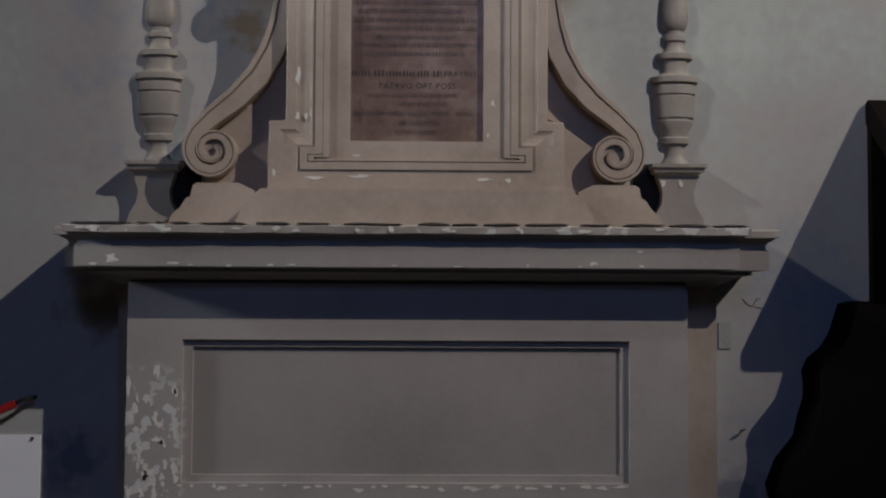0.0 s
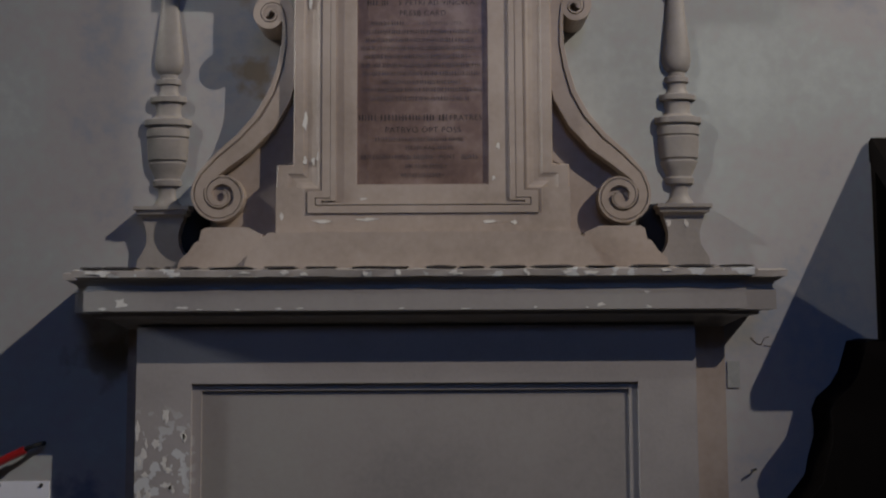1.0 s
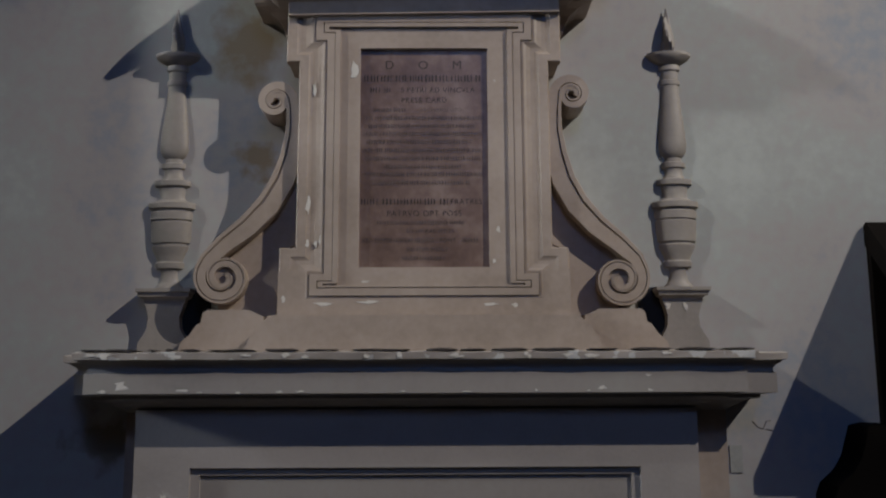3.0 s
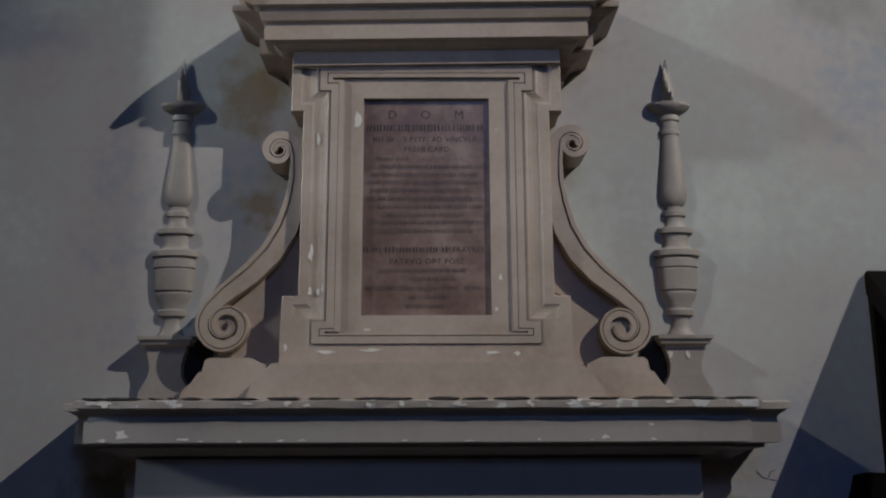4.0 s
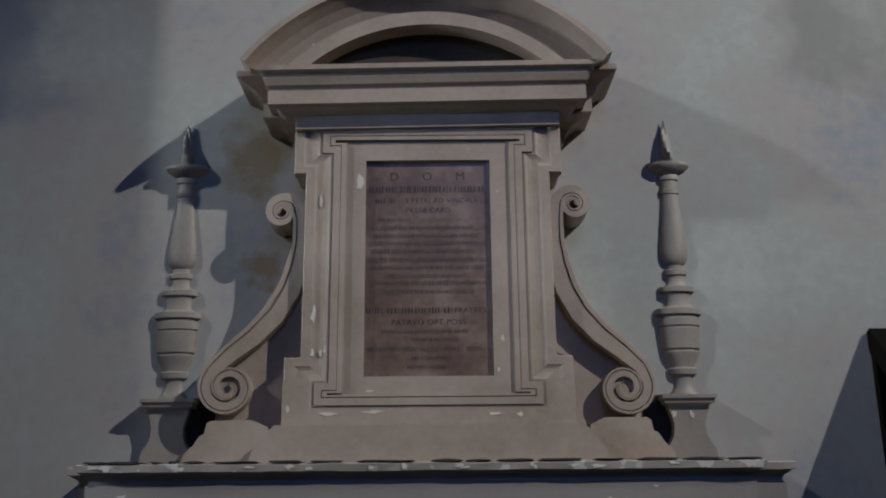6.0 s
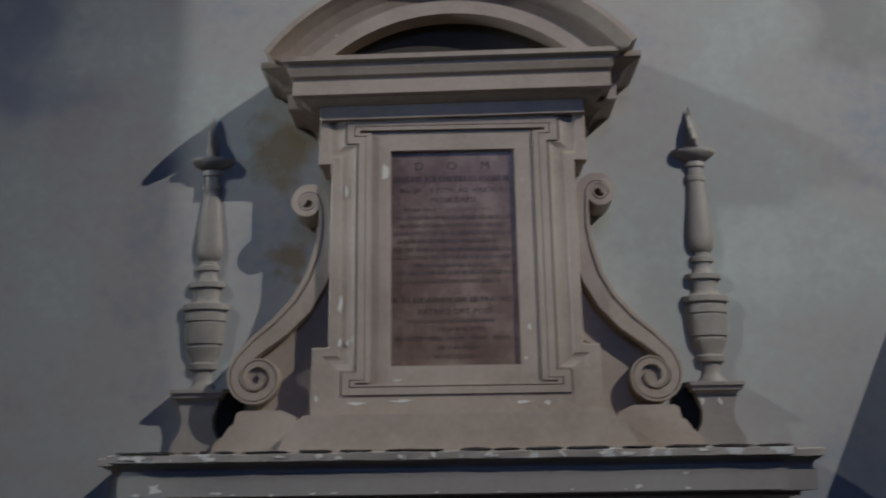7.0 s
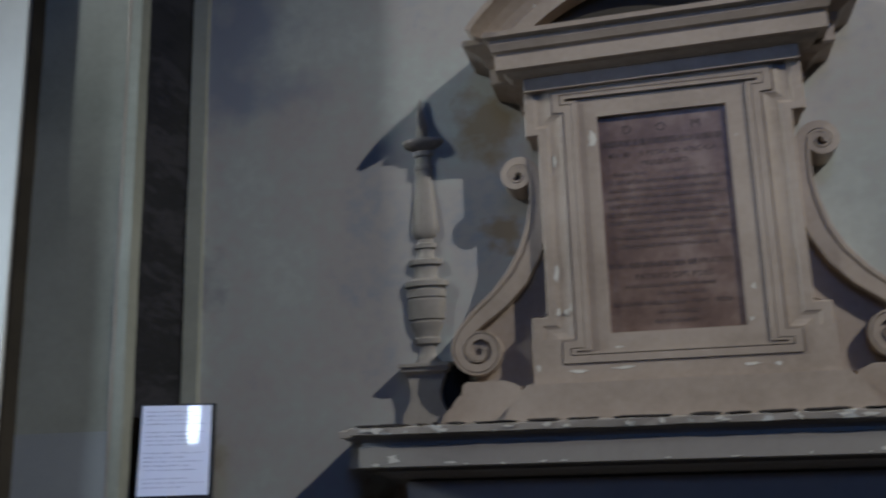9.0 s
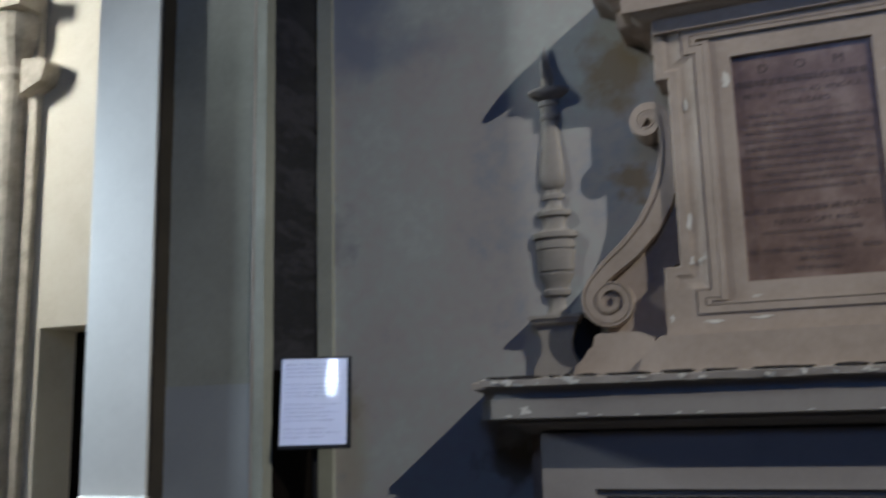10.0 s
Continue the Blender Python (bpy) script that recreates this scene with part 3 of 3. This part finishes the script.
words("FRATRES", 0.135, 2.6536 - 0.000814 * 773, 0.017, TY, INK, tablet)
words("ARCHIEPISCOPO", 0.055, 2.6536 - 0.000814 * 398, 0.0115, TY, FAINT, tablet)
words("KAL", 0.02, 2.6536 - 0.000814 * 890, 0.012, TY, INK, tablet)
words("PONT", 0.075, 2.6536 - 0.000814 * 927, 0.0125, TY, INK, tablet)
words("PATRVO OPT POSS", 0.0, 2.6536 - 0.000814 * 820, 0.018, TY, INK, tablet)

# ---- paint lost to white ground on the mouldings, and pale plates painted as glints ----
CHIP_GLINT = material("bare_ground_and_glint", [(0.515, 0.486, 0.433), (0.589, 0.556, 0.505)], 0.6, 30)


def chip(x, z, w, h, y, parent, seed):
    rng = random.Random(seed)
    n = 11
    outline = [(x + w / 2 * math.cos(2 * math.pi * k / n) * rng.uniform(0.4, 1.35), z + h / 2 * math.sin(2 * math.pi * k / n) * rng.uniform(0.4, 1.35)) for k in range(n)]
    return part("paint_chip", slab(outline, y - 0.0007, y + 0.002), CHIP_GLINT, parent)


def swept_frame(inner, outer, steps):
    """A moulded frame between two outlines of equal corner count; steps: (share of the way out, y)."""
    bm = bmesh.new()
    rows = []
    for k, y in steps:
        rows.append([bm.verts.new((a[0] + (b[0] - a[0]) * k, y, a[1] + (b[1] - a[1]) * k)) for a, b in zip(inner, outer)])
    n = len(inner)
    for a, b in zip(rows, rows[1:] + rows[:1]):
        for i in range(n):
            bm.faces.new((a[i], a[(i + 1) % n], b[(i + 1) % n], b[i]))
    return bm


outer_edge = mirrored([(0.457, 1.66), (0.457, 1.872), (0.406, 1.872), (0.406, 2.488), (0.447, 2.488), (0.447, 2.705)])
frame_steps = [(0.02, -0.12), (0.02, -0.158), (0.10, -0.159), (0.20, -0.156), (0.35, -0.1535), (0.50, -0.153), (0.60, -0.155), (0.66, -0.1575), (0.96, -0.158), (1.0, -0.153), (1.0, -0.12)]
apron = [(-0.459, 1.658), (0.459, 1.658), (0.459, 1.80), (0.362, 1.80), (0.362, 1.718), (-0.362, 1.718), (-0.362, 1.80), (-0.459, 1.80)]
proud = [part("apron", slab(apron, -0.158, -0.12), STUCCO, mon, bevel=0.002), part("outer_frame", swept_frame(arch_o, outer_edge, frame_steps), STUCCO, mon, "eared outer moulding with a hollow")]
proud += [back_plate, fr, *fr.children, tablet, *tablet.children]
# pale bars along the apron, painted for its glints
for i, (x, z, w, h) in enumerate(((-0.315, 1.695, 0.055, 0.011), (-0.17, 1.70, 0.075, 0.010), (0.21, 1.692, 0.052, 0.011), (0.285, 1.69, 0.02, 0.014), (-0.44, 1.71, 0.016, 0.022))):
    proud.append(chip(x, z, w, h, -0.1585, mon, i))
for i, (x, z, w, h) in enumerate(((-0.228, 2.455, 0.026, 0.06), (0.235, 1.93, 0.014, 0.022), (-0.185, 1.765, 0.022, 0.008), (0.22, 1.83, 0.01, 0.018))):
    proud.append(chip(x, z, w, h, -0.1545, mon, i + 20))
# upright pale streaks on the left band imitate reflected light
for i, (x, z, w, h) in enumerate(((-0.369, 2.005, 0.015, 0.061), (-0.342, 1.885, 0.012, 0.024), (-0.369, 1.885, 0.012, 0.027), (-0.293, 1.869, 0.010, 0.014), (-0.355, 2.390, 0.011, 0.055), (-0.328, 1.896, 0.010, 0.037))):
    proud.append(chip(x, z, w, h, -0.1572, mon, i + 120))
for i, (x, z, w, h) in enumerate(((-0.885, 1.437, 0.045, 0.034), (-0.70, 1.425, 0.04, 0.008), (0.52, 1.43, 0.03, 0.014), (-0.42, 1.421, 0.03, 0.006), (0.66, 1.466, 0.02, 0.008))):
    chip(x, z, w, h, -0.306, ledge, i + 40)
for i, (x, z, w, h) in enumerate(((-0.07, 1.525, 0.022, 0.018), (0.09, 1.525, 0.026, 0.014), (0.42, 1.525, 0.03, 0.013), (-0.72, 1.525, 0.035, 0.016), (-0.40, 1.525, 0.03, 0.014), (-0.93, 1.525, 0.05, 0.018), (0.30, 1.527, 0.016, 0.012))):
    chip(x, z, w, h, -0.3345, ledge, i + 60)
rng = random.Random(5)
for i in range(9):
    chip(-0.98 + 1.92 * i / 9 + rng.uniform(-0.04, 0.04), 1.523 + rng.uniform(-0.004, 0.006), rng.uniform(0.008, 0.045), rng.uniform(0.006, 0.014), -0.3345, ledge, i + 500)
for i in range(9):
    chip(-0.9 + 1.8 * i / 9 + rng.uniform(-0.06, 0.06), 1.419 + rng.uniform(0, 0.004), rng.uniform(0.01, 0.04), rng.uniform(0.004, 0.009), -0.3065, ledge, i + 540)
for i in range(26):
    x = -0.72 + 1.4 * i / 26 + rng.uniform(-0.02, 0.02)
    chip(x, 0.757 + rng.uniform(-0.008, 0.006), rng.uniform(0.012, 0.05), rng.uniform(0.006, 0.014), -0.2015, die, i + 200)
for i in range(34):
    chip(-0.855 + 0.14 * rng.random() ** 1.3, 0.70 + 0.36 * rng.random() ** 1.2, rng.uniform(0.008, 0.026), rng.uniform(0.014, 0.045), -0.2015, die, i + 300)
chip(-0.777, 1.105, 0.02, 0.045, -0.2015, die, 401)
chip(-0.86, 1.06, 0.014, 0.06, -0.2015, die, 402)
for i, x in enumerate((0.79, 0.845)):
    chip(x, 1.695, 0.018, 0.022, -0.046, mon, i + 80)

# the framed middle is a trifle smaller than drawn
for ob in proud:
    ob.data.transform(Matrix.Translation((0, -0.01, 1.38)) @ Matrix.Diagonal((0.9945, 1, 0.9945, 1)) @ Matrix.Translation((0, 0, -1.38)))

# ---- sign on a stand ----
SX, SY = -1.62, -0.30
sign = thing("sign_stand", "black stand holding a framed printed white sheet", "sign", (SX, SY, 0.0))
part("pole", lathe([(0.015, 0.011), (1.40, 0.011)], (SX - 0.01, SY + 0.02), 12), BLACK, sign, smooth=True)
part("foot", lathe([(0.0, 0.15), (0.012, 0.15), (0.02, 0.02)], (SX - 0.01, SY + 0.02), 24), BLACK, sign)
TILT = Matrix.Translation((SX, SY, 1.49)) @ Matrix.Rotation(radians(23), 4, "Z") @ Matrix.Rotation(radians(-13), 4, "X")


def on_sign(ob):
    ob.data.transform(TILT)
    return ob


board = on_sign(part("frame", box(-0.118, 0.122, 0.0, 0.016, -0.158, 0.155), BLACK, sign, "black frame", bevel=0.004))
sheet = on_sign(part("sheet", box(-0.114, 0.108, -0.0015, 0.0, -0.147, 0.149), PAPER, board, "printed white sheet under plastic"))
for i in range(19):
    if i in (4, 9, 15):
        continue
    on_sign(strokes(-0.098, 0.06 + 0.03 * math.sin(i * 2.7), 0.128 - i * 0.0138, 0.0045, -0.0022, PRINT, sheet, 100 + i, "print_line", 0.0026))

# ---- dark wooden furniture beside the monument ----
cab = thing("confessional", "dark walnut confessional with a sloping hood against the wall", "confessional", (1.9, -0.2, 0.0))


def hood(x0, x1):
    """A lean-to top: high at the wall, low and thick at its front edge."""
    bm = bmesh.new()
    side = ((0.0, 1.965), (-0.02, 1.975), (-0.35, 1.655), (-0.35, 1.605), (-0.31, 1.605), (0.0, 1.90))
    a = [bm.verts.new((x0, y, z)) for y, z in side]
    b = [bm.verts.new((x1, y, z)) for y, z in side]
    bm.faces.new(a)
    bm.faces.new(b[::-1])
    for i in range(6):
        bm.faces.new((a[i], b[i], b[(i + 1) % 6], a[(i + 1) % 6]))
    return bm


part("hood", hood(1.465, 2.5), DARKWOOD, cab, bevel=0.006)
part("back_panel", box(1.47, 2.5, -0.03, 0.0, 1.10, 1.93), DARKWOOD, cab)
part("eave", box(1.462, 2.5, -0.34, -0.26, 1.585, 1.615), DARKWOOD, cab, bevel=0.006)
# a carved end panel with a wavy front edge
edge = [(1.14, 0.0), (1.14, 0.68), (1.125, 0.731), (1.139, 0.768), (1.155, 0.811), (1.190, 0.854), (1.217, 0.888), (1.230, 0.949), (1.250, 1.009), (1.252, 1.052), (1.246, 1.095), (1.262, 1.133), (1.308, 1.173), (1.336, 1.217), (1.366, 1.312), (1.406, 1.321), (2.5, 1.28), (2.5, 0.0)]
part("end_panel", slab(edge, -0.155, 0.0), DARKWOOD, cab, "carved wavy end panel", bevel=0.008)
part("seat", box(1.60, 2.5, -0.45, -0.156, 0.42, 0.46), DARKWOOD, cab, bevel=0.008)
part("seat_front", box(1.62, 2.5, -0.43, -0.156, 0.0, 0.419), DARKWOOD, cab)

# ---- small things on the wall ----
notice = thing("notice", "plain white notice pinned to the wall", "notice", (-1.31, -0.003, 0.74))
part("sheet", box(-1.43, -1.20, -0.006, -0.001, 0.58, 0.88), PAPER, notice)
for x in (-1.225, -1.36):
    part("pin", lathe([(0.862, 0.001), (0.866, 0.005), (0.871, 0.005), (0.875, 0.001)], (x, -0.008), 10), BLACK, notice)


def tube(points, radius, sides=10):
    bm = bmesh.new()
    rings = []
    for i, p in enumerate(points):
        d = (Vector(points[min(i + 1, len(points) - 1)]) - Vector(points[max(i - 1, 0)])).normalized()
        u = d.cross(Vector((0, 1, 0))).normalized()
        w = d.cross(u)
        rings.append([bm.verts.new(Vector(p) + radius * (math.cos(a) * u + math.sin(a) * w)) for a in (2 * math.pi * k / sides for k in range(sides))])
    for a, b in zip(rings, rings[1:]):
        for k in range(sides):
            bm.faces.new((a[k], a[(k + 1) % sides], b[(k + 1) % sides], b[k]))
    bm.faces.new(rings[0])
    bm.faces.new(rings[-1][::-1])
    return bm


rope = thing("barrier_rope", "red barrier rope hooked to the wall", "rope", (-1.24, -0.04, 0.98))
part("rope", tube([(-1.262 - 0.05 * i, -0.05 - 0.01 * i, 0.985 - 0.022 * i - 0.0016 * i * i) for i in range(14)], 0.013), RED, rope, smooth=True)
part("hook", tube([(-1.265, -0.05, 0.984), (-1.25, -0.05, 0.992), (-1.235, -0.045, 0.998), (-1.225, -0.03, 1.0), (-1.222, 0.0, 1.0)], 0.007), BLACK, rope, "dark metal hook", smooth=True)

tag = thing("paper_tag", "small worn paper tag on the plaster", "tag", (0.99, -0.004, 1.21))
part("slip", box(0.978, 1.018, -0.004, -0.001, 1.165, 1.25), SLIP, tag)
words("T", 1.002, 1.215, 0.03, -0.0045, INK, tag)

nail = thing("nail", "dark bent nail in the plaster", "nail", (1.058, 0.0, 0.907))
part("shank", tube([(1.058, 0.0, 0.907), (1.058, -0.014, 0.907), (1.040, -0.020, 0.903)], 0.0035, 8), BLACK, nail, smooth=True)
scratch = thing("wall_scratches", "thin dark scratched marks in the plaster", "scratches", (1.087, 0.0, 1.314))
for pts in (((-0.030, 0.012), (-0.012, -0.008), (0.004, -0.012)), ((0.004, -0.012), (0.014, 0.010), (0.030, 0.014)), ((0.012, -0.014), (0.034, -0.018))):
    part("stroke", tube([(1.087 + a, -0.0004, 1.314 + b) for a, b in pts], 0.0014, 6), FAINT, scratch)
